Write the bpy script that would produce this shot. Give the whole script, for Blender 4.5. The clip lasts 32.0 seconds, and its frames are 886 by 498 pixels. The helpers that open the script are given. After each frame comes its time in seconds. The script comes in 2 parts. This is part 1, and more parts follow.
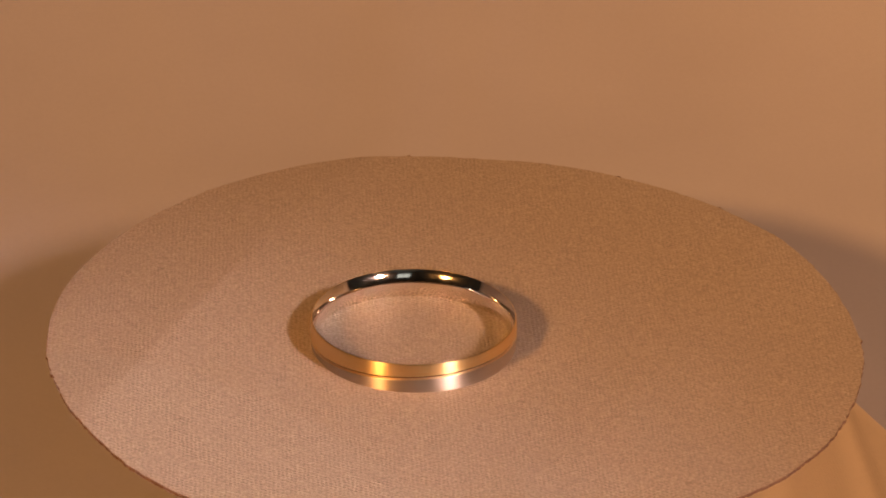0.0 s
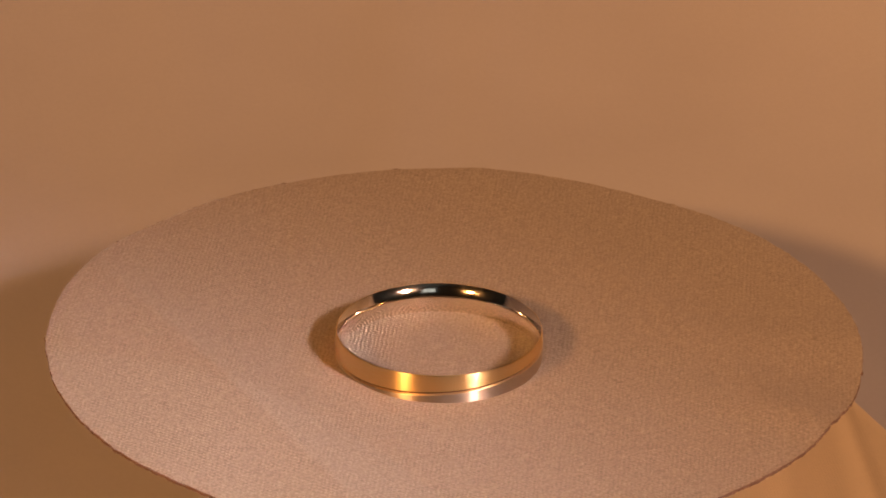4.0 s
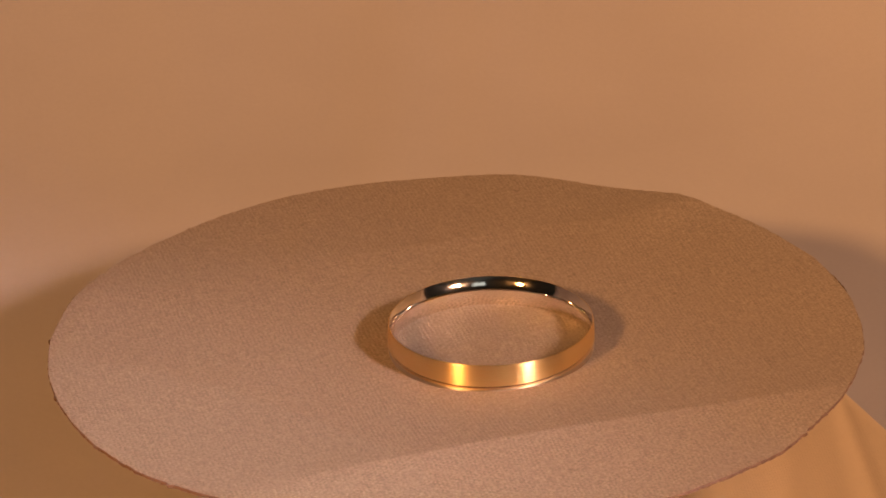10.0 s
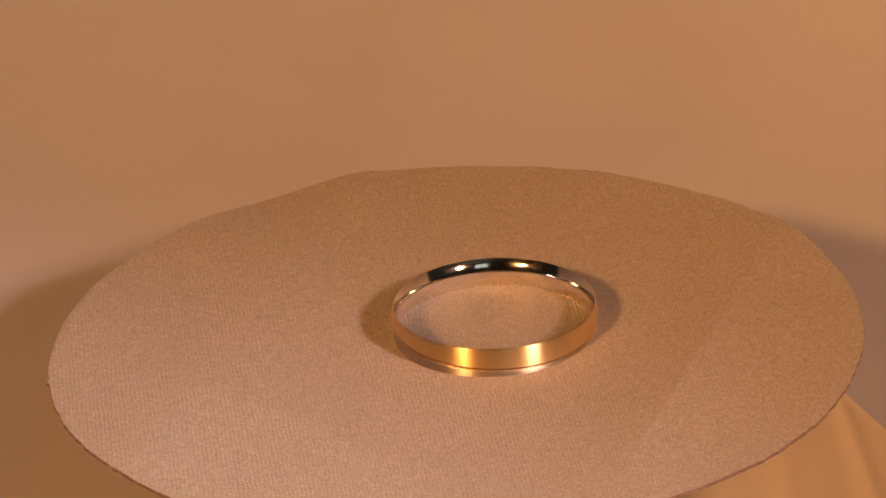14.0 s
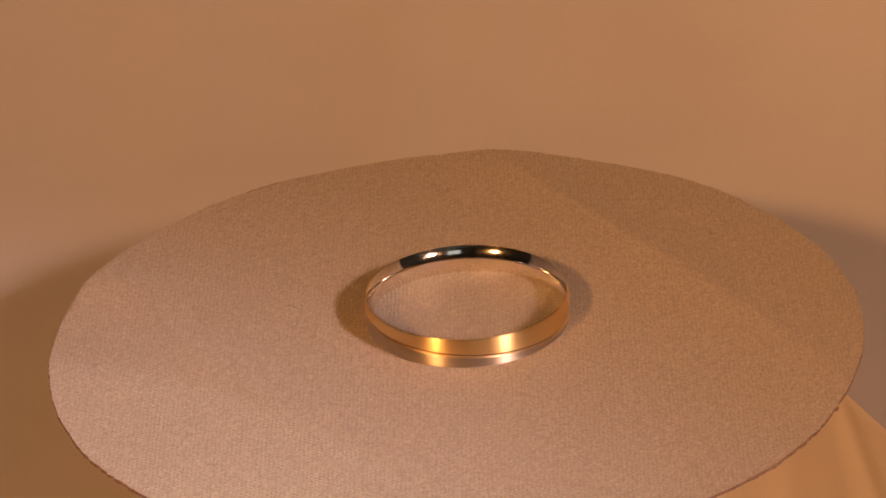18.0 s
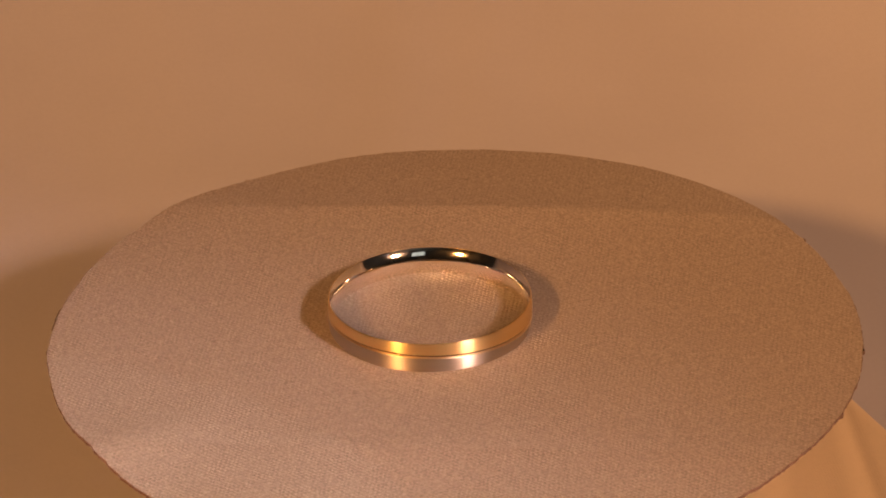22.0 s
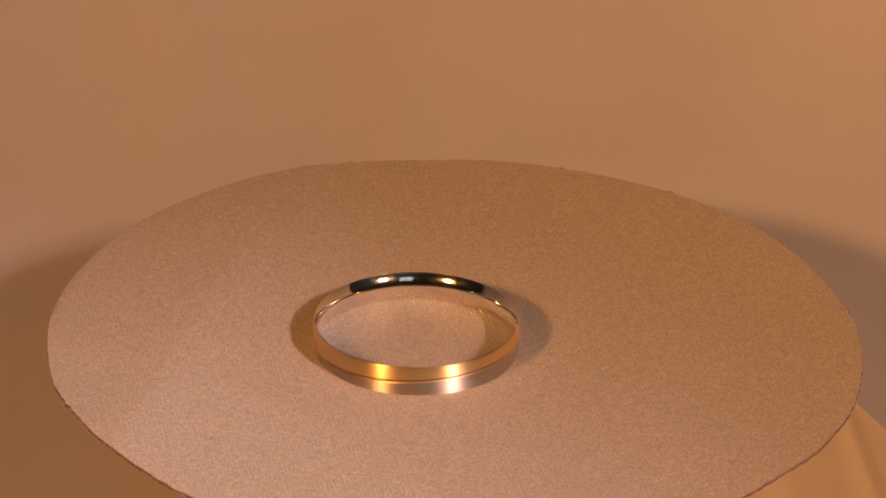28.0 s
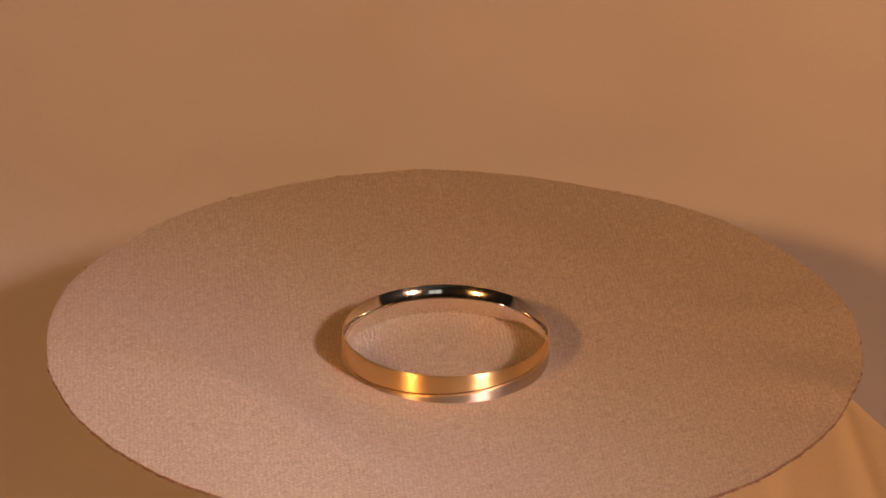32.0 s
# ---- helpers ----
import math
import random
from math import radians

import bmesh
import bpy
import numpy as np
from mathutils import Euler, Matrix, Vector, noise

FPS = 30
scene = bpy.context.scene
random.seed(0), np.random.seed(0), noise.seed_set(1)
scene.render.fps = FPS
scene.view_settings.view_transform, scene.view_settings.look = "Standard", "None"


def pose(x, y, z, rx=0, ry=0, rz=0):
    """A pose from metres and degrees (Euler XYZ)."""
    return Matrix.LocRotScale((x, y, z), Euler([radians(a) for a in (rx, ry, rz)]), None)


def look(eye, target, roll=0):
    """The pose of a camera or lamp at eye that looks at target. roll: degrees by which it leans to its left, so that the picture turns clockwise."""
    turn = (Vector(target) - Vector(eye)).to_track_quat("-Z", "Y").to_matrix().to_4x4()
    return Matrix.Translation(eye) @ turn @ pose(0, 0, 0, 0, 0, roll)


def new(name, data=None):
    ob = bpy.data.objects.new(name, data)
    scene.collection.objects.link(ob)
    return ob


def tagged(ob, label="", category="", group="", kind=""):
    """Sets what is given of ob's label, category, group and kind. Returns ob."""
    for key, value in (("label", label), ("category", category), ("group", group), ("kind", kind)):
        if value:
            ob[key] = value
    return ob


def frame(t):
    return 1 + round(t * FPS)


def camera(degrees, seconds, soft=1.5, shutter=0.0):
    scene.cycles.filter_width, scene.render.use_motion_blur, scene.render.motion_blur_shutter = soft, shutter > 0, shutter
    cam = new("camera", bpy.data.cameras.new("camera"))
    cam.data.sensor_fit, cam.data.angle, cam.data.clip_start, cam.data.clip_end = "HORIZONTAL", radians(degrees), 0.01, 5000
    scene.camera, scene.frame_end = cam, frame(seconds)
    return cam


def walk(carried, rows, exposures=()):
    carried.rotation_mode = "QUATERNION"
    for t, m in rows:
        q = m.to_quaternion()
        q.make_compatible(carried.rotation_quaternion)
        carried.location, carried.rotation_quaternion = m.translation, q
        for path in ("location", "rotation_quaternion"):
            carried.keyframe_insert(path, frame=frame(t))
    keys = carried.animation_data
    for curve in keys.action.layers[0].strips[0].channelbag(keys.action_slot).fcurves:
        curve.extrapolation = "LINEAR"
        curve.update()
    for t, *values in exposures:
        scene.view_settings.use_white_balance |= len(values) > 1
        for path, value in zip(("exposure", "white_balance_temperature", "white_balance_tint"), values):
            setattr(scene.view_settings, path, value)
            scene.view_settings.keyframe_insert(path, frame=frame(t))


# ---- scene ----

# ---- camera: stands still on its support, long lens, looking down at the ring ----
LIFT = 0.0187                      # cloth level to the fitted origin
EYE = Vector((0.0, -0.374556, 0.197888 + LIFT))
AIM = Vector((-0.002481, 0.894933, -0.446193))
cam = camera(11.98, 32.0, soft=1.9)
# the film camera lets its exposure drift as brighter card turns into view
EXPOSURES = [(0.0, -0.1), (3.0, -0.16), (6.0, -0.06), (9.0, 0.06), (13.0, 0.04), (17.0, -0.1), (19.0, -0.08), (23.0, 0.04), (25.0, 0.06), (28.0, -0.1), (32.0, -0.18)]
STAND = look(EYE, EYE + AIM, roll=-1.121)
walk(cam, [(0.0, STAND), (32.0, STAND)], exposures=EXPOSURES)

# ---- light: two small lamps in front, in a dim room with one dim cool window ----
world = bpy.data.worlds.new("room_air")
scene.world = world
world.use_nodes = True
world.node_tree.nodes["Background"].inputs[0].default_value = (0.55, 0.45, 0.36, 1)
world.node_tree.nodes["Background"].inputs[1].default_value = 0.02
scene.cycles.blur_glossy = 0.0
scene.cycles.sample_clamp_indirect = 0.0


def lamp_light(name, place, target, size, watts, colour, spread):
    data = bpy.data.lights.new(name, "AREA")
    data.shape, data.size, data.energy, data.color, data.spread = "DISK", size, watts, colour, radians(spread)
    ob = new(name, data)
    ob.matrix_world = look(place, target)
    return ob


CENTRE = Vector((0, 0, 0.02))
KEY_PLACE = Vector((0.252, -0.284, 0.268))
FILL_PLACE = Vector((-0.236, -0.300, 0.255))
lamp_light("key_light", KEY_PLACE, Vector((0.03, 0.02, 0.02)), 0.062, 0.2767, (1, 0.5104, 0.257), 80)
# added narrow whiter light just before the key bulb; brightens the card's near left
lamp_light("key_extra_light", KEY_PLACE.lerp(CENTRE, 0.01), Vector((-0.024, -0.034, 0.02)), 0.050, 0.0170, (1, 0.8223, 0.8401), 14)
lamp_light("fill_light", FILL_PLACE, Vector((0.10, 0.12, 0.02)), 0.046, 0.2397, (1, 0.4411, 0.1295), 60)

# ---- materials ----


class Mat:
    """A node material and a few short ways to wire it."""

    def __init__(self, name):
        self.m = bpy.data.materials.new(name)
        self.m.use_nodes = True
        self.t = self.m.node_tree
        self.bsdf = self.t.nodes["Principled BSDF"]
        self.coord = self.t.nodes.new("ShaderNodeTexCoord").outputs["Object"]

    def node(self, kind, **values):
        n = self.t.nodes.new(kind)
        for k, v in values.items():
            n.inputs[k.replace("_", " ")].default_value = v
        return n

    def link(self, a, b):
        self.t.links.new(a, b)

    def mapped(self, scale=(1, 1, 1), turn=(0, 0, 0)):
        n = self.node("ShaderNodeMapping")
        n.inputs["Scale"].default_value = scale
        n.inputs["Rotation"].default_value = turn
        self.link(self.coord, n.inputs["Vector"])
        return n.outputs["Vector"]

    def noise(self, scale, detail=3.0, rough=0.55, vector=None):
        n = self.node("ShaderNodeTexNoise", Scale=scale, Detail=detail, Roughness=rough)
        self.link(vector or self.coord, n.inputs["Vector"])
        return n.outputs["Fac"]

    def wave(self, scale, distortion=0.0, dscale=1.0, vector=None):
        n = self.node("ShaderNodeTexWave", Scale=scale, Distortion=distortion, Detail=2.0)
        n.inputs["Detail Scale"].default_value = dscale
        n.bands_direction = "X"
        self.link(vector or self.coord, n.inputs["Vector"])
        return n.outputs["Fac"]

    def math(self, op, a, b):
        n = self.t.nodes.new("ShaderNodeMath")
        n.operation = op
        for i, v in enumerate((a, b)):
            if isinstance(v, (int, float)):
                n.inputs[i].default_value = v
            else:
                self.link(v, n.inputs[i])
        return n.outputs[0]

    def ramp(self, fac, *stops):
        n = self.t.nodes.new("ShaderNodeValToRGB")
        while len(n.color_ramp.elements) < len(stops):
            n.color_ramp.elements.new(0.5)
        for e, (p, c) in zip(n.color_ramp.elements, stops):
            e.position, e.color = p, (*c, 1)
        self.link(fac, n.inputs["Fac"])
        return n.outputs["Color"]

    def mix(self, fac, a, b, kind="MIX"):
        n = self.t.nodes.new("ShaderNodeMixRGB")
        n.blend_type = kind
        for i, v in enumerate((fac, a, b)):
            if isinstance(v, (int, float)):
                n.inputs[i].default_value = v
            elif isinstance(v, tuple):
                n.inputs[i].default_value = (*v, 1)
            else:
                self.link(v, n.inputs[i])
        return n.outputs["Color"]

    def bump(self, height, distance, strength=1.0, normal=None):
        n = self.node("ShaderNodeBump", Strength=strength, Distance=distance)
        self.link(height, n.inputs["Height"])
        if normal is not None:
            self.link(normal, n.inputs["Normal"])
        return n.outputs["Normal"]

    def put(self, **values):
        for k, v in values.items():
            socket = self.bsdf.inputs[k.replace("_", " ")]
            if isinstance(v, (int, float)):
                socket.default_value = v
            elif isinstance(v, tuple):
                socket.default_value = (*v, 1)
            else:
                self.link(v, socket)
        return self


CREASE = radians(155.7)            # across the two creases of the card
KNIT_PITCH = 0.00041


def card_material(name, gloss):
    """Card faced with a fine knit: dots on a three-way lattice over felted fibres; gloss is the satin shine of the fibres."""
    k = Mat(name)
    fibre = k.noise(6500, 3, 0.65)
    fleck = k.noise(2900, 3, 0.68)
    blotch = k.noise(1250, 3, 0.6)
    cloud = k.noise(70, 3, 0.5)
    # the lattice: three sets of rows, 60 degrees apart, each a little wavy and worn in patches
    waver = k.math("MULTIPLY", k.math("SUBTRACT", k.noise(800, 3, 0.6), 0.5), 8.0)
    rows = None
    for turn in (152, 92, 32):
        dot = k.t.nodes.new("ShaderNodeVectorMath")
        dot.operation = "DOT_PRODUCT"
        wave = 2 * math.pi / KNIT_PITCH
        k.link(k.coord, dot.inputs[0])
        dot.inputs[1].default_value = (-wave * math.sin(radians(turn)), wave * math.cos(radians(turn)), 0)
        one = k.math("SINE", k.math("ADD", dot.outputs["Value"], waver), 0.0)
        rows = one if rows is None else k.math("ADD", rows, one)
    worn = k.ramp(k.noise(420, 3, 0.6), (0.40, (0.25, 0.25, 0.25)), (0.60, (1, 1, 1)))
    knit = k.math("ADD", k.math("MULTIPLY", k.math("MULTIPLY", rows, worn), 0.17), 0.5)
    tone = k.ramp(fleck, (0.39, (0.105, 0.090, 0.076)), (0.50, (0.218, 0.188, 0.161)), (0.62, (0.375, 0.327, 0.285)))
    tone = k.mix(0.34, tone, k.ramp(blotch, (0.38, (0.140, 0.119, 0.102)), (0.62, (0.315, 0.274, 0.238))))
    tone = k.mix(0.20, tone, k.ramp(cloud, (0.3, (0.212, 0.182, 0.157)), (0.7, (0.250, 0.217, 0.189))))
    tone = k.mix(0.42, tone, k.ramp(knit, (0.22, (0.080, 0.068, 0.057)), (0.52, (0.225, 0.194, 0.166)), (0.82, (0.390, 0.340, 0.297))))
    speck = k.noise(3600, 2, 0.5)
    tone = k.mix(k.ramp(speck, (0.58, (0, 0, 0)), (0.70, (0.75, 0.75, 0.75))), tone, (0.40, 0.35, 0.305))
    tone = k.mix(1.0, tone, (1.06, 0.985, 0.97), "MULTIPLY")
    spot = k.noise(650, 1, 0.4)
    tone = k.mix(k.ramp(spot, (0.765, (0, 0, 0)), (0.80, (0.6, 0.6, 0.6))), tone, (0.09, 0.06, 0.045))
    n = k.bump(fibre, 0.00002, 0.35)
    n = k.bump(fleck, 0.00009, 0.6, n)
    n = k.bump(knit, 0.00010, 0.9, n)
    k.put(Base_Color=tone, Roughness=0.7, Normal=n, Specular_IOR_Level=0.2)
    # the fibres lie across the creases and shine like satin
    along = k.t.nodes.new("ShaderNodeVectorTransform")
    along.vector_type, along.convert_from, along.convert_to = "VECTOR", "OBJECT", "WORLD"
    along.inputs[0].default_value = (math.cos(CREASE), math.sin(CREASE), 0)
    shine = k.node("ShaderNodeBsdfAnisotropic", Roughness=0.84, Anisotropy=0.16)
    k.link(k.mix(0.3, (0.9, 0.84, 0.78), k.ramp(fleck, (0.35, (0.45, 0.42, 0.38)), (0.7, (1.0, 0.95, 0.9)))), shine.inputs["Color"])
    k.link(along.outputs[0], shine.inputs["Tangent"])
    k.link(n, shine.inputs["Normal"])
    both = k.node("ShaderNodeMixShader", Fac=gloss)
    k.link(k.bsdf.outputs[0], both.inputs[1])
    k.link(shine.outputs[0], both.inputs[2])
    k.link(both.outputs[0], k.t.nodes["Material Output"].inputs["Surface"])
    return k.m


def edge_material():
    k = Mat("cut_card_edge")
    tone = k.ramp(k.noise(900, 4, 0.6), (0.3, (0.14, 0.085, 0.07)), (0.7, (0.26, 0.17, 0.14)))
    k.put(Base_Color=tone, Roughness=0.85, Normal=k.bump(k.noise(2500), 0.0001, 0.7))
    return k.m


def cloth_material(name, dark, light, pitch, relief):
    k = Mat(name)
    slant = k.mapped(turn=(0, 0, radians(80)))
    across = k.mapped(turn=(0, 0, radians(-10)))
    twill = k.wave(pitch, 3.0, 2.5, slant)
    weft = k.wave(pitch * 0.78, 3.5, 2.5, across)
    tone = k.ramp(k.noise(28, 3, 0.5), (0.3, dark), (0.7, light))
    tone = k.mix(k.math("MULTIPLY", k.noise(1800, 3), 0.2), tone, tuple(0.6 * c for c in dark))
    n = k.bump(twill, 0.00004, relief)
    n = k.bump(weft, 0.00003, relief * 0.5, n)
    k.put(Base_Color=tone, Roughness=0.9, Normal=n, Sheen_Weight=0.15)
    return k.m


def metal_material(name, base, tint, rough, brushed, streak=1.0):
    k = Mat(name)
    if brushed:
        lines = k.noise(420, 4, 0.7, k.mapped(scale=(1.2, 1.2, 60.0)))
        tone = k.ramp(lines, (0.3, tint), (0.7, base))
        tang = k.t.nodes.new("ShaderNodeTangent")
        tang.direction_type, tang.axis = "RADIAL", "Z"
        k.link(tang.outputs["Tangent"], k.bsdf.inputs["Tangent"])
        k.put(Base_Color=tone, Roughness=rough, Anisotropic=streak, Anisotropic_Rotation=0.25, Normal=k.bump(lines, 0.000006, 0.2))
    else:
        worn = k.noise(700, 4, 0.7)
        scratch = k.noise(700, 3, 0.7, k.mapped(scale=(1.0, 1.0, 14.0)))
        k.put(Base_Color=base, Roughness=k.ramp(worn, (0.42, (rough,) * 3), (0.62, (rough * 1.7,) * 3)), Normal=k.bump(scratch, 0.000008, 0.08))
    k.put(Metallic=1.0)
    return k.m


def plain_material(name, a, b, scale, rough=0.7, metallic=0.0):
    k = Mat(name)
    n = k.noise(scale, 4, 0.6)
    k.put(Base_Color=k.ramp(n, (0.3, a), (0.7, b)), Roughness=rough, Metallic=metallic, Normal=k.bump(n, 0.15 / scale, 0.2))
    return k.m


CARD = card_material("beige_knit_faced_card", 0.24)
EDGE = edge_material()
CLOTH = cloth_material("cream_cloth", (0.492, 0.466, 0.508), (0.540, 0.515, 0.562), 1150, 0.2)
TWILL = cloth_material("cream_twill", (0.68, 0.53, 0.34), (0.76, 0.60, 0.39), 1250, 0.7)
GOLD = metal_material("brushed_yellow_gold", (1.0, 0.78, 0.42), (0.94, 0.67, 0.30), 0.36, True)
SILVER = metal_material("brushed_white_gold", (0.70, 0.62, 0.55), (0.60, 0.53, 0.47), 0.44, True, 1.0)
POLISH = metal_material("polished_white_gold", (0.78, 0.73, 0.68), None, 0.07, False)
BEVEL = metal_material("polished_pale_gold", (0.93, 0.78, 0.55), (0.85, 0.68, 0.45), 0.38, True, 0.7)
# GROOVE: dark base colour stands in for the shade inside the narrow cut
GROOVE = plain_material("shaded_groove", (0.16, 0.075, 0.03), (0.24, 0.12, 0.05), 900, 0.6, 0.5)
DARK = plain_material("dark_plastic", (0.02, 0.02, 0.02), (0.035, 0.033, 0.03), 300, 0.5)
WALL = plain_material("room_paint", (0.66, 0.62, 0.56), (0.72, 0.68, 0.62), 6, 0.9)
CEIL = plain_material("ceiling_paint", (0.74, 0.72, 0.69), (0.8, 0.78, 0.75), 6, 0.9)
WOOD = plain_material("table_wood", (0.16, 0.09, 0.05), (0.24, 0.14, 0.08), 60, 0.5)
FLOOR = plain_material("floor_wood", (0.14, 0.09, 0.06), (0.2, 0.13, 0.085), 8, 0.6)
ENAMEL = plain_material("lamp_enamel", (0.03, 0.03, 0.032), (0.045, 0.045, 0.045), 200, 0.35)

# ---- building helpers ----


def mesh_of(name, verts, faces, materials, smooth=True):
    me = bpy.data.meshes.new(name)
    me.from_pydata(verts, [], faces)
    for m in materials:
        me.materials.append(m)
    if smooth:
        me.polygons.foreach_set("use_smooth", [True] * len(me.polygons))
    me.update()
    return me


def part(name, bm, material, parent, label=""):
    me = bpy.data.meshes.new(name)
    bm.to_mesh(me)
    bm.free()
    me.materials.append(material)
    ob = new(name, me)
    ob.parent = parent
    return tagged(ob, label)


def mesh_part(name, me, parent, label=""):
    ob = new(name, me)
    ob.parent = parent
    return tagged(ob, label)


def box(x0, y0, z0, x1, y1, z1, bevel=0.0):
    bm = bmesh.new()
    bmesh.ops.create_cube(bm, size=1, matrix=Matrix.LocRotScale(((x0 + x1) / 2, (y0 + y1) / 2, (z0 + z1) / 2), None, (x1 - x0, y1 - y0, z1 - z0)))
    if bevel:
        bmesh.ops.bevel(bm, geom=bm.edges[:], offset=bevel, segments=2, affect="EDGES")
    return bm


def lathe(profile, n, closed=False, material=0):
    """Vertices and faces of a profile of (radius, height), turned about z."""
    verts, faces, m = [], [], len(profile)
    for i in range(n):
        a = 2 * math.pi * i / n
        verts += [(r * math.cos(a), r * math.sin(a), z) for r, z in profile]
    for i in range(n):
        j = (i + 1) % n
        for k in range(m if closed else m - 1):
            l = (k + 1) % m
            faces.append((i * m + k, j * m + k, j * m + l, i * m + l))
    return verts, faces


# ---- the room round the table ----
TABLE_Z = -0.0006


def structure(name, bm, material, label):
    me = bpy.data.meshes.new(name)
    bm.to_mesh(me)
    bm.free()
    me.materials.append(material)
    return tagged(new(name, me), label, kind="structure")


structure("floor", box(-1.8, -1.8, -0.80, 1.8, 1.8, -0.75), FLOOR, "dark wooden floor of the dim room")
structure("ceiling", box(-1.8, -1.8, 1.75, 1.8, 1.8, 1.8), CEIL, "plain painted ceiling of the dim room")
structure("wall_north", box(-1.8, 1.8, -0.80, 1.8, 1.9, 1.8), WALL, "plain painted wall of the dim room")
structure("wall_south", box(-1.8, -1.9, -0.80, 1.8, -1.8, 1.8), WALL, "plain painted wall of the dim room")
structure("wall_east", box(1.8, -1.9, -0.80, 1.9, 1.9, 1.8), WALL, "plain painted wall of the dim room")
structure("wall_west", box(-1.9, -1.9, -0.80, -1.8, 1.9, 1.8), WALL, "plain painted wall of the dim room")

# the dim cool window behind the camera
GLOW = Mat("dusk_sky")
GLOW.put(Base_Color=(0.1, 0.1, 0.1), Emission_Color=(0.95, 1.0, 0.92), Emission_Strength=0.7)
PAINT = plain_material("window_paint", (0.62, 0.60, 0.56), (0.7, 0.68, 0.64), 20, 0.5)
window = tagged(new("window_1"), "small window with a cool dusk sky behind", kind="structure")
window.location = (0.42, -1.795, 1.12)
for px in (-0.13, 0.13):
    part("pane", box(px - 0.12, -0.002, -0.33, px + 0.12, 0.002, 0.33), GLOW.m, window)
for f in ((-0.29, -0.01, -0.37, -0.25, 0.03, 0.37), (0.25, -0.01, -0.37, 0.29, 0.03, 0.37), (-0.25, -0.01, 0.33, 0.25, 0.03, 0.37), (-0.25, -0.01, -0.37, 0.25, 0.03, -0.33), (-0.01, -0.001, -0.33, 0.01, 0.025, 0.33)):
    part("window_frame", box(*f, 0.003), PAINT, window)

table = tagged(new("table"), "brown wooden table under the cream cloth", "table")
part("tabletop", box(-0.6, -0.75, TABLE_Z - 0.03, 0.6, 0.6, TABLE_Z, 0.002), WOOD, table)
for lx in (-0.54, 0.54):
    for ly in (-0.69, 0.54):
        part("leg", box(lx - 0.025, ly - 0.025, -0.75, lx + 0.025, ly + 0.025, TABLE_Z - 0.03, 0.002), WOOD, table)


# ---- the cream cloth and the twill folded on it, under the card ----

def cloth_height(x, y):
    z = 0.0009 + 0.0007 * noise.noise((x * 9, y * 5, 0.3)) + 0.0004 * noise.noise((x * 30, y * 14, 2.1))
    far = min(1.0, max(0.0, (y - 0.03) / 0.08))
    z += far * (0.0014 * math.exp(-((x + 0.006 - 0.03 * (y - 0.1)) / 0.005) ** 2) + 0.0008 * math.exp(-((x - 0.004) / 0.004) ** 2) + 0.0009 * math.exp(-((x + 0.034 + 0.1 * (y - 0.1)) / 0.007) ** 2))
    # slack folds in front of the card
    for fx, lean, wide, high in ((-0.047, 0.25, 0.0016, 0.0009), (-0.0415, 0.1, 0.0022, -0.0008), (-0.052, -0.2, 0.0028, 0.0011), (-0.036, 0.3, 0.0018, 0.0008)):
        z += high * math.exp(-((x - fx - lean * (y + 0.03)) / wide) ** 2) * min(1.0, max(0.0, (0.0 - y) / 0.02))
    return z


def twill_height(x, y):
    """A low slack fold on the cream cloth beside the turntable; it ends in a slanting brow at the back."""
    z = cloth_height(x, y) + 0.0010 + 0.0003 * noise.noise((x * 60, y * 34, 5.0))
    s = min(1.0, max(0.0, (x - 0.018) / 0.008))
    over = 0.885 * x + 0.465 * y - 0.0427
    brow = math.exp(-((over + 0.0012) / 0.0030) ** 2) if over > -0.0012 else 1.0
    lift = s * s * (3 - 2 * s) * brow * math.exp(-(min(0.0, y + 0.05) / 0.03) ** 2)
    top = 0.0046 - 0.16 * (0.66 * (x - 0.038) - 0.75 * (y - 0.004)) + 0.0003 * noise.noise((x * 110, y * 60, 9.0))
    # slack creases that run out from under the card
    for at, lean, wide, high in ((0.0412, 0.13, 0.0010, -0.00035), (0.0390, 0.05, 0.0016, 0.00022), (0.0340, -0.06, 0.0014, -0.00018), (0.0296, 0.12, 0.0019, 0.0002)):
        top += high * math.exp(-((x + lean * (y - 0.004) - at) / wide) ** 2)
    return max(z, z + lift * (top - z))


def twill_cloth():
    n, m = 240, 260
    verts, faces = [], []
    for i in range(n):
        x = 0.017 + 0.058 * i / (n - 1)
        back = min(0.032, (0.0433 - 0.885 * x) / 0.465) + 0.0006 * noise.noise((x * 140, 0.0, 7.0))
        for k in range(m):
            y = -0.11 + (back + 0.11) * k / (m - 1)
            verts.append((x, y, twill_height(x, y)))
    for i in range(n - 1):
        for k in range(m - 1):
            faces.append((i * m + k, (i + 1) * m + k, (i + 1) * m + k + 1, i * m + k + 1))
    ob = new("crumpled_cloth", mesh_of("crumpled_cloth", verts, faces, [TWILL]))
    solid = ob.modifiers.new("thickness", "SOLIDIFY")
    solid.thickness, solid.offset = 0.0004, -1
    return tagged(ob, "slack cream twill cloth folded beside the turntable", "cloth")


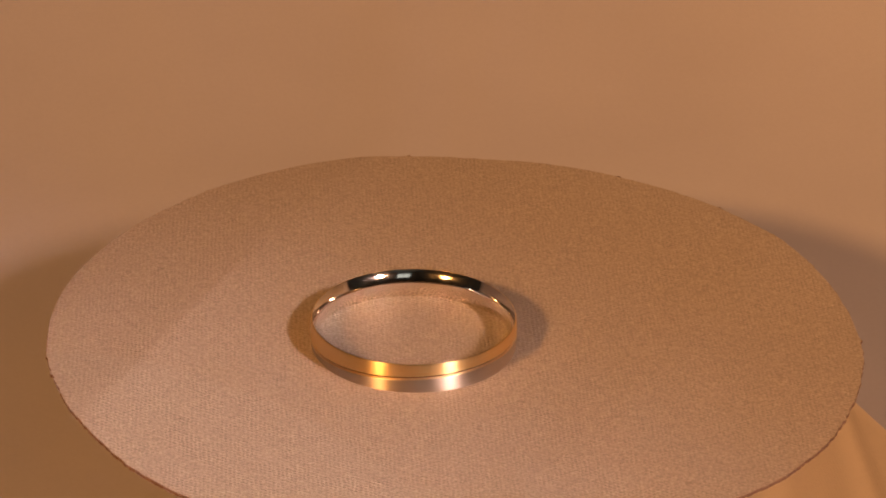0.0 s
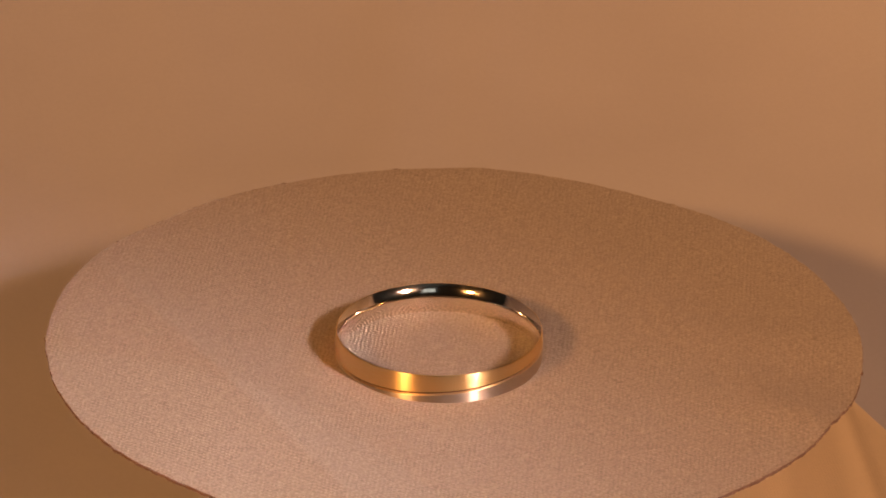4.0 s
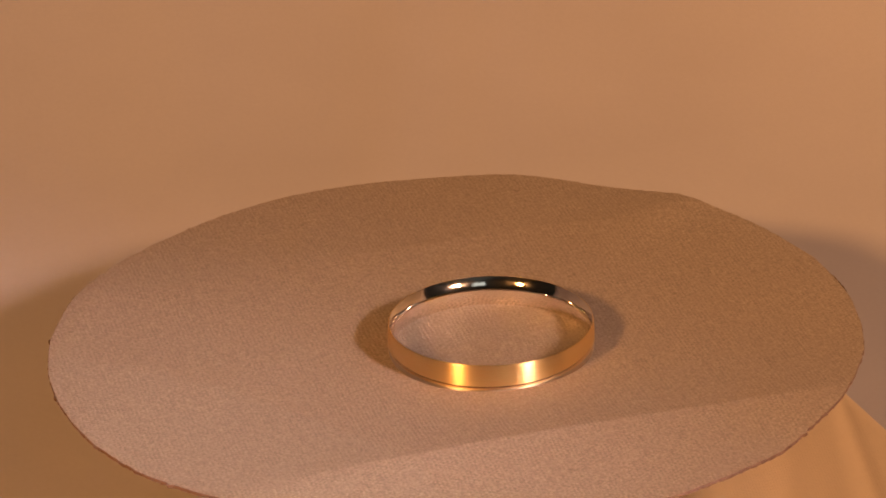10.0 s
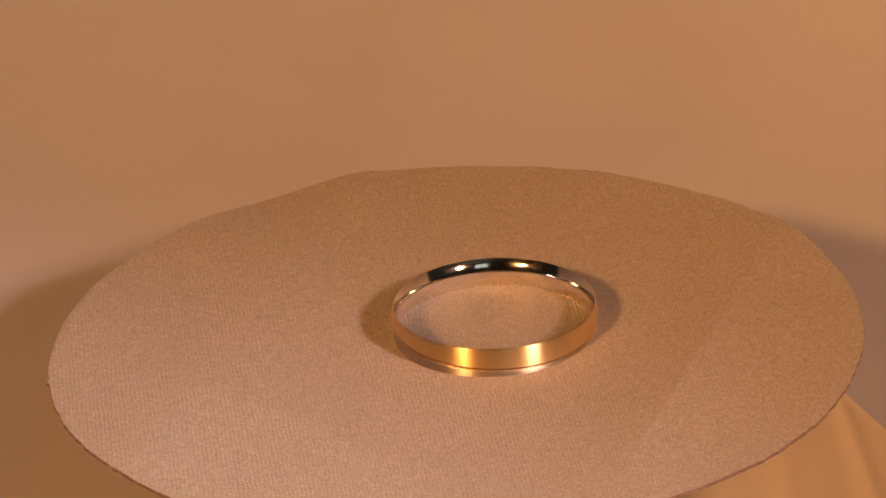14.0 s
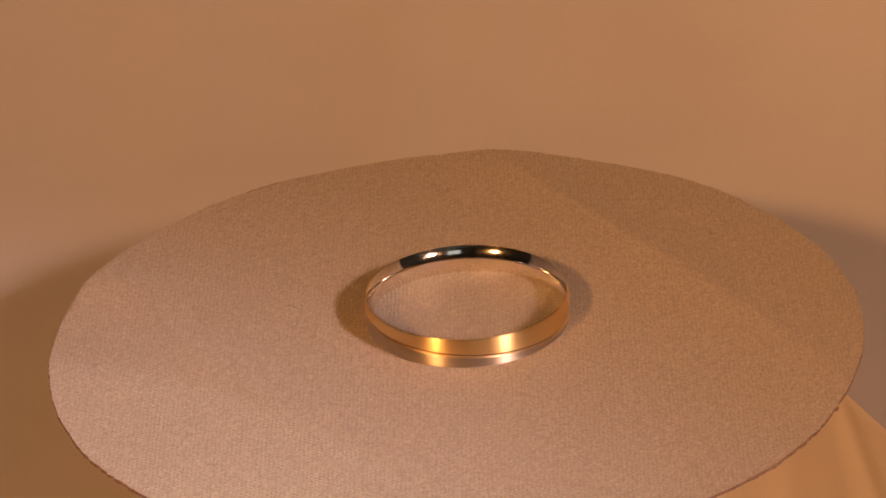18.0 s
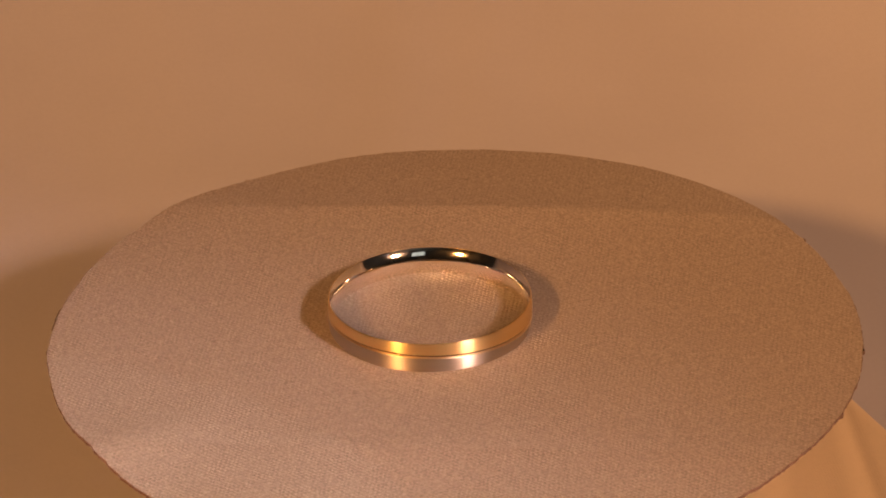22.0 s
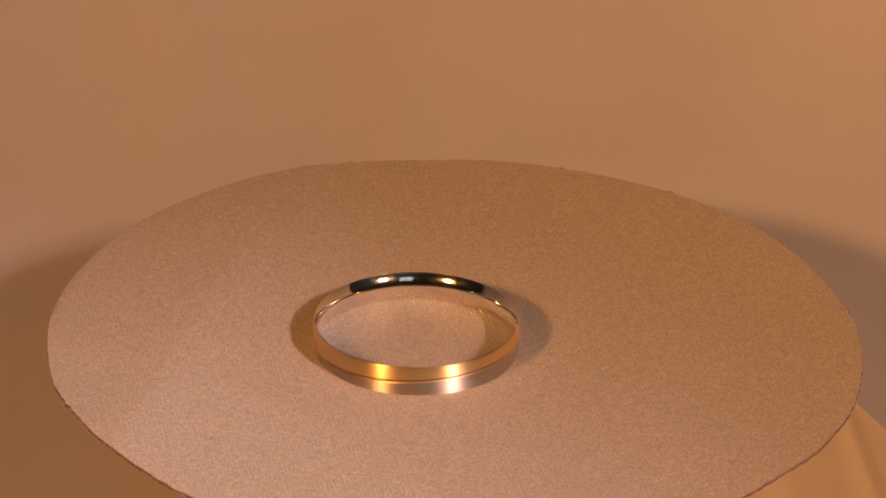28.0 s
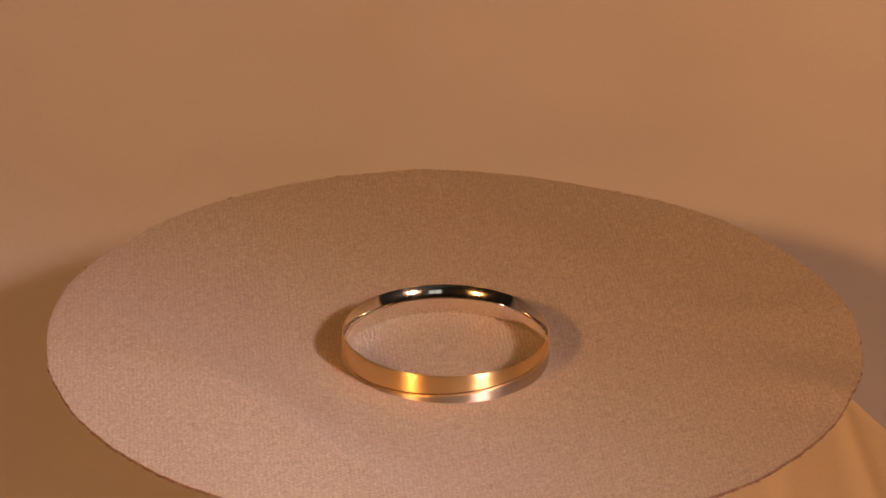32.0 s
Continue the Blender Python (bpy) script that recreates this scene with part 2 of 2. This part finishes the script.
def cloth_point(rho, a):
    """Flat round the turntable; behind and beside it the cloth sweeps up like a curtain."""
    x, y = math.cos(a), math.sin(a)
    back = min(1.0, max(0.0, (y + 0.34) / 0.4))
    back = back * back * (3 - 2 * back)
    start, bend = 0.085, 0.12
    over = max(0.0, rho - start)
    turn = min(over / bend, radians(82))
    rest = max(0.0, over - bend * radians(82))
    out = start + bend * math.sin(turn) + rest * math.cos(radians(82)) if over else rho
    rise = bend * (1 - math.cos(turn)) + rest * math.sin(radians(82))
    r = rho + back * (out - rho)
    wave = 0.004 * math.sin(9 * a + 1.0 + 2 * noise.noise((3 * a, 1.0, 4.0))) * min(1.0, over / 0.15) * back
    return ((r + wave) * x, (r + wave) * y, cloth_height(r * x, r * y) + back * rise)


def cloth():
    n, m = 300, 150
    verts, faces = [(0, 0, cloth_height(0, 0))], []
    for k in range(1, m + 1):
        rho = 0.09 * k / 90 if k <= 90 else 0.09 + 0.27 * ((k - 90) / 60) ** 1.2
        verts += [cloth_point(rho, 2 * math.pi * i / n) for i in range(n)]
    for i in range(n):
        j = (i + 1) % n
        faces.append((0, 1 + i, 1 + j))
        for k in range(m - 1):
            faces.append((1 + k * n + i, 1 + (k + 1) * n + i, 1 + (k + 1) * n + j, 1 + k * n + j))
    ob = new("tablecloth", mesh_of("tablecloth", verts, faces, [CLOTH]))
    solid = ob.modifiers.new("thickness", "SOLIDIFY")
    solid.thickness, solid.offset = 0.0005, -1
    return tagged(ob, "cream cloth spread on the table and swept up behind", "cloth")


cloth()
twill_cloth()

# ---- the card disc that turns ----
PERIOD = 27.3
CARD_Z = 0.02                       # card's top face on the axis
CARD_R = 0.0407
BUMPS = ((208, 0.12, 8), (188, -0.30, 8), (281, 0.45, 5), (295, -0.20, 6), (309, 0.35, 7), (4, -0.30, 12), (331, -0.15, 10))


LOW_CREASE, HIGH_CREASE = -0.0217, 0.0252


def soft_step(q):
    return 0.5 * (q + np.sqrt(q * q + 0.05))


def card_height(a, b):
    """Height of the card's top face over the axis point. a runs across the creases, b along them: a cupped middle, two flaps bent down."""
    s, t = 1000 * np.asarray(a, float), 1000 * np.asarray(b, float)
    lo, hi = 1000 * LOW_CREASE, 1000 * HIGH_CREASE
    fade = 1 - 0.62 * (t / 33) ** 2
    inside = np.clip(s, lo, hi)
    up, down = np.maximum(inside - 5, 0), np.minimum(inside + 5, 0)
    z = 0.035 * s + fade * (0.0030 * up ** 2 + 0.0009 * down ** 2)
    z += fade * (2 * 0.0030 * np.maximum(hi - 5, 0) * np.maximum(s - hi, 0) + 2 * 0.0009 * (lo + 5) * np.minimum(s - lo, 0))
    z -= fade * 0.190 * soft_step(s - hi) + 0.058 * soft_step(lo - s)
    # the pressed ridge along the sharp crease
    z += fade * 0.26 * np.exp(-np.sqrt((s - hi) ** 2 + 0.05) / 3.5)
    z += 0.10 * np.exp(-np.sqrt((s - lo) ** 2 + 0.08) / 2.5)
    r = np.hypot(s, t)
    z -= 0.29 * np.exp(-(r / 16) ** 2)
    k = np.clip((r - 18) / 22.7, 0, 1)
    k = k * k * (3 - 2 * k)
    deg = np.degrees(np.arctan2(t, s) + CREASE) % 360
    for at, high, wide in BUMPS:
        d = (deg - at + 180) % 360 - 180
        z += k * high * np.exp(-(d / wide) ** 2)
    z += 0.02 * np.sin(0.31 * s + 0.17 * t + 1) + 0.018 * np.sin(0.23 * t - 0.37 * s + 0.14 * np.sin(0.5 * s)) + 0.01 * np.sin(0.61 * t + 0.2 * s)
    return z / 1000


RIM_STEPS = 900


def rim_table():
    """How far the rough cut edge stands out or in, all round."""
    rng = random.Random(4)
    rows = []
    for i in range(RIM_STEPS):
        a = 2 * math.pi * i / RIM_STEPS
        rows.append(0.00016 * noise.noise((7 * math.cos(a), 7 * math.sin(a), 1.0)) + 0.00010 * noise.noise((38 * math.cos(a), 38 * math.sin(a), 3.0)) + rng.uniform(-0.00004, 0.00004))
    for nick in (182, 206, 37, 250, 301, 268, 96, 143, 334):
        rows[int(nick * RIM_STEPS / 360)] += 0.0002
        rows[int(nick * RIM_STEPS / 360) + 1] += 0.00015
    return np.array(rows)


RAGGED = rim_table()


def ragged(angle):
    u = (np.asarray(angle) % (2 * math.pi)) / (2 * math.pi) * RIM_STEPS
    i = np.floor(u).astype(int)
    f = u - i
    return RAGGED[i % RIM_STEPS] * (1 - f) + RAGGED[(i + 1) % RIM_STEPS] * f


def on_card(a, b, z):
    c, d = math.cos(CREASE), math.sin(CREASE)
    return np.stack([a * c - b * d, a * d + b * c, z], -1)


def card_panel(name, low, high, columns, rows, thing, material, label=""):
    """One panel of the card between two creases (or a crease and the rim)."""
    widest = CARD_R if low < 0 < high else math.sqrt(CARD_R ** 2 - min(abs(low), abs(high)) ** 2)
    b = np.linspace(-widest, widest, rows)[:, None]
    w = np.sqrt(np.maximum(CARD_R ** 2 - b ** 2, 0))
    lo, hi = np.maximum(-w, low), np.minimum(w, high)
    if low > 0:
        hi = np.maximum(w, low)
    if high < 0:
        lo = np.minimum(-w, high)
    u = np.linspace(0, 1, columns)[None, :]
    a = lo + (hi - lo) * u
    b = np.broadcast_to(b, a.shape)
    r, angle = np.hypot(a, b), np.arctan2(b, a)
    grow = 1 + np.clip((r / CARD_R - 0.93) / 0.07, 0, 1) * ragged(angle) / CARD_R
    a, b = a * grow, b * grow
    z = card_height(a, b)
    verts = on_card(a, b, z).reshape(-1, 3)
    i = (np.arange(rows - 1)[:, None] * columns + np.arange(columns - 1)[None, :]).ravel()
    faces = np.stack([i, i + 1, i + columns + 1, i + columns], -1)
    me = mesh_of(name, verts.tolist(), faces.tolist(), [material])
    if me.polygons[len(me.polygons) // 2].normal.z < 0:
        me.flip_normals()
    return mesh_part(name, me, thing, label)


def card_disc():
    thing = tagged(new("card_disc"), "round beige fine-textured card with two creases, on a turntable", "card")
    thing.location = (0, 0, CARD_Z)
    card_panel("middle_panel", LOW_CREASE, HIGH_CREASE, 200, 320, thing, CARD)
    card_panel("flap", HIGH_CREASE, 1.0, 70, 260, thing, CARD, "flap bent down at a sharp crease")
    card_panel("flap", -1.0, LOW_CREASE, 80, 280, thing, CARD, "flap bent down at a faint crease")
    # the cut edge all round and the underside
    n, thick = RIM_STEPS, 0.00042
    ang = 2 * math.pi * np.arange(n) / n
    rng = np.random.default_rng(5)
    rings = []
    for r, drop in ((CARD_R, 0.0), (CARD_R + 0.00003, 0.00013), (CARD_R, thick - 0.00006), (CARD_R - 0.0002, thick), (CARD_R * 0.7, thick), (CARD_R * 0.4, thick), (CARD_R * 0.1, thick)):
        q = r + ragged(ang) * (1 if r > CARD_R * 0.9 else 0)
        a, b = q * np.cos(ang), q * np.sin(ang)
        fray = rng.uniform(-0.00006, 0.00006, n) if drop and r > CARD_R * 0.9 else np.zeros(n)
        rings.append(on_card(a, b, card_height(a, b) - drop + fray))
    m = len(rings)
    verts = np.stack(rings).reshape(-1, 3)
    faces = [(k * n + i, (k + 1) * n + i, (k + 1) * n + (i + 1) % n, k * n + (i + 1) % n) for k in range(m - 1) for i in range(n)]
    faces.append(tuple((m - 1) * n + i for i in range(n)))
    me = mesh_of("cut_edge", verts.tolist(), faces, [EDGE], smooth=False)
    mesh_part("cut_edge", me, thing, "rough reddish-brown cut edge")
    return thing


disc = card_disc()

# ---- the turntable under it ----
turntable = tagged(new("turntable"), "low black plastic turntable hidden under the card", "turntable")
turntable.location = (0, 0, 0.0024)
body = mesh_of("body", *lathe([(0.001, 0), (0.013, 0), (0.014, 0.001), (0.014, 0.009), (0.013, 0.010), (0.001, 0.010)], 64), [DARK])
mesh_part("body", body, turntable)
platter = mesh_part("platter", mesh_of("platter", *lathe([(0.001, 0.0102), (0.0115, 0.0102), (0.012, 0.0108), (0.012, 0.0156), (0.001, 0.0165)], 64), [DARK]), turntable)

# ---- the ring ----
RING_R, RING_H = 0.0103, 0.00315
RING_AT = (0.0043, radians(194.8))


def outer_radius(z):
    """The outside is slightly domed and rounded off at both rims."""
    u = 2 * z / RING_H - 1
    return RING_R - 0.00009 * u * u - 0.00003 * max(0.0, (abs(u) - 0.9) / 0.1) ** 2


def inner_radius(z):
    """Comfort fit: the inside bulges towards the finger."""
    u = 2 * z / RING_H - 1
    return RING_R - 0.00086 + 0.00068 * u * u


def seam_height(a):
    """The groove between the two golds runs slantwise round the band."""
    return RING_H * (0.40 - 0.18 * math.cos(a - radians(127.6)))


def ring_thing():
    n = 360
    thing = tagged(new("wedding_ring"), "two-tone wedding ring of brushed yellow and white gold", "ring")
    gold_v, gold_f, low_v, low_f, in_v, in_f, cut_v, cut_f, rim_v, rim_f = [], [], [], [], [], [], [], [], [], []
    up = 14

    def ringed(verts, faces, make, closed):
        start = len(verts)
        for i in range(n):
            a = 2 * math.pi * i / n
            rows = make(a)
            verts.extend((r * math.cos(a), r * math.sin(a), z) for r, z in rows)
        m = (len(verts) - start) // n
        for i in range(n):
            j = (i + 1) % n
            for k in range(m if closed else m - 1):
                l = (k + 1) % m
                faces.append((start + i * m + k, start + j * m + k, start + j * m + l, start + i * m + l))

    lip, low_lip, deep, liner = 0.00016, 0.00020, 0.00026, 0.00034

    def gold_profile(a):
        z0 = seam_height(a)
        rows = [(RING_R - liner + 0.00001, z0 + lip), (outer_radius(z0) - 0.00003, z0 + lip)]
        rows += [(outer_radius(z), z) for z in (z0 + lip + 0.00004 + (RING_H - 0.00006 - z0 - lip) * k / up for k in range(up + 1))]
        rows += [(RING_R - 0.000155, RING_H), (RING_R - liner + 0.00001, RING_H - 0.0006)]
        return rows

    def low_profile(a):
        z0 = seam_height(a)
        rows = [(RING_R - liner + 0.00001, z0 - 0.3 * low_lip), (RING_R - liner + 0.00001, 0.0006), (RING_R - 0.000155, 0.0)]
        rows += [(outer_radius(z), z) for z in (0.00002 + (z0 - low_lip - 0.00002) * k / up for k in range(up + 1))]
        rows += [(outer_radius(z0) - 0.7 * deep, z0 - low_lip)]
        return rows

    def bevel_profile(a):
        z0 = seam_height(a)
        r0 = outer_radius(z0)
        return [(r0 - 0.68 * deep, z0 - low_lip + 0.000004), (r0, z0 - low_lip + 0.000004), (r0 - 0.14 * deep, z0 - 0.75 * low_lip), (r0 - 0.42 * deep, z0 - 0.5 * low_lip), (r0 - 0.8 * deep, z0 - 0.34 * low_lip)]

    def groove_profile(a):
        z0 = seam_height(a)
        return [(outer_radius(z0) - deep, z0 - 0.45 * low_lip), (outer_radius(z0) - deep, z0 + lip + 0.00001), (RING_R - liner + 0.00002, z0 + lip + 0.00001), (RING_R - liner + 0.00002, z0 - 0.45 * low_lip)]

    def inner_profile(a):
        rows = [(RING_R - liner, 0.0006)]
        rows += [(inner_radius(z), z) for z in (RING_H * (0.5 - 0.5 * math.cos(math.pi * k / 26)) for k in range(27))]
        rows += [(RING_R - liner, RING_H - 0.0006)]
        return rows

    ringed(gold_v, gold_f, gold_profile, True)
    ringed(low_v, low_f, low_profile, True)
    ringed(in_v, in_f, inner_profile, True)
    ringed(cut_v, cut_f, groove_profile, True)
    ringed(rim_v, rim_f, bevel_profile, True)
    for name, v, f, m, label in (("gold_band", gold_v, gold_f, GOLD, "brushed yellow gold upper band"),
                                 ("white_band", low_v, low_f, SILVER, "brushed white gold lower band"),
                                 ("bevel", rim_v, rim_f, BEVEL, "polished bevel along the groove"),
                                 ("groove", cut_v, cut_f, GROOVE, "dark narrow groove between the two golds"),
                                 ("liner", in_v, in_f, POLISH, "mirror-polished white gold inside")):
        me = mesh_of(name, v, [tuple(reversed(q)) for q in f] if name == "liner" else f, [m])
        bm = bmesh.new()
        bm.from_mesh(me)
        bmesh.ops.recalc_face_normals(bm, faces=bm.faces[:])
        bm.to_mesh(me)
        bm.free()
        me.set_sharp_from_angle(angle=radians(35))
        mesh_part(name, me, thing, label)
    return thing


ring = ring_thing()


# ---- the two lamps on the table ----
def desk_lamp(place, radius, label):
    """A small lamp: foot on the table, bent stem and a shade that opens towards the ring."""
    thing = tagged(new("desk_lamp"), label, "lamp")
    aim = (CENTRE - place).normalized()
    back = place - aim * 0.11
    foot = Vector((back.x * 1.35, back.y * 1.35, TABLE_Z))
    thing.location = foot
    mesh_part("base", mesh_of("base", *lathe([(0.0, 0.0), (0.06, 0.0), (0.062, 0.004), (0.05, 0.014), (0.0, 0.018)], 48), [ENAMEL]), thing)
    curve = bpy.data.curves.new("stem", "CURVE")
    curve.dimensions, curve.bevel_depth, curve.bevel_resolution = "3D", 0.005, 3
    line = curve.splines.new("BEZIER")
    line.bezier_points.add(1)
    a, b = line.bezier_points
    a.co, a.handle_left, a.handle_right = (0, 0, 0.015), (0, 0, 0.0), (0, 0, 0.25)
    b.co = back - foot
    b.handle_left, b.handle_right = b.co - aim * 0.12, b.co + aim * 0.02
    curve.materials.append(ENAMEL)
    mesh_part("stem", curve, thing)
    shade = mesh_part("shade", mesh_of("shade", *lathe([(0.004, -0.115), (0.02, -0.112), (0.028, -0.08), (radius * 1.12, 0.012), (radius * 1.12 - 0.0015, 0.012), (0.026, -0.078), (0.004, -0.11)], 48), [ENAMEL]), thing)
    shade.matrix_local = Matrix.Translation(place - foot) @ aim.to_track_quat("Z", "Y").to_matrix().to_4x4()
    return thing


desk_lamp(KEY_PLACE, 0.0425, "small dark desk lamp with a whitish bulb")
desk_lamp(FILL_PLACE, 0.035, "small dark desk lamp with a warm yellow bulb")


# ---- what moves ----
def motions():
    def turned(t):
        return Matrix.Rotation(2 * math.pi * t / PERIOD, 4, "Z")

    times = [float(t) for t in range(0, 33)]
    walk(disc, [(t, Matrix.Translation((0, 0, CARD_Z)) @ turned(t)) for t in times])
    walk(platter, [(t, turned(t)) for t in times])
    r, phi = RING_AT
    # the ring lies on the card, and leans with it
    lean = Matrix.Rotation(-math.atan(0.028), 4, Vector((-math.sin(CREASE), math.cos(CREASE), 0)))
    seat = Matrix.Translation((r * math.cos(phi), r * math.sin(phi), float(card_height(r * math.cos(phi - CREASE), r * math.sin(phi - CREASE))) + 0.00001)) @ lean
    walk(ring, [(t, Matrix.Translation((0, 0, CARD_Z)) @ turned(t) @ seat) for t in times])


motions()
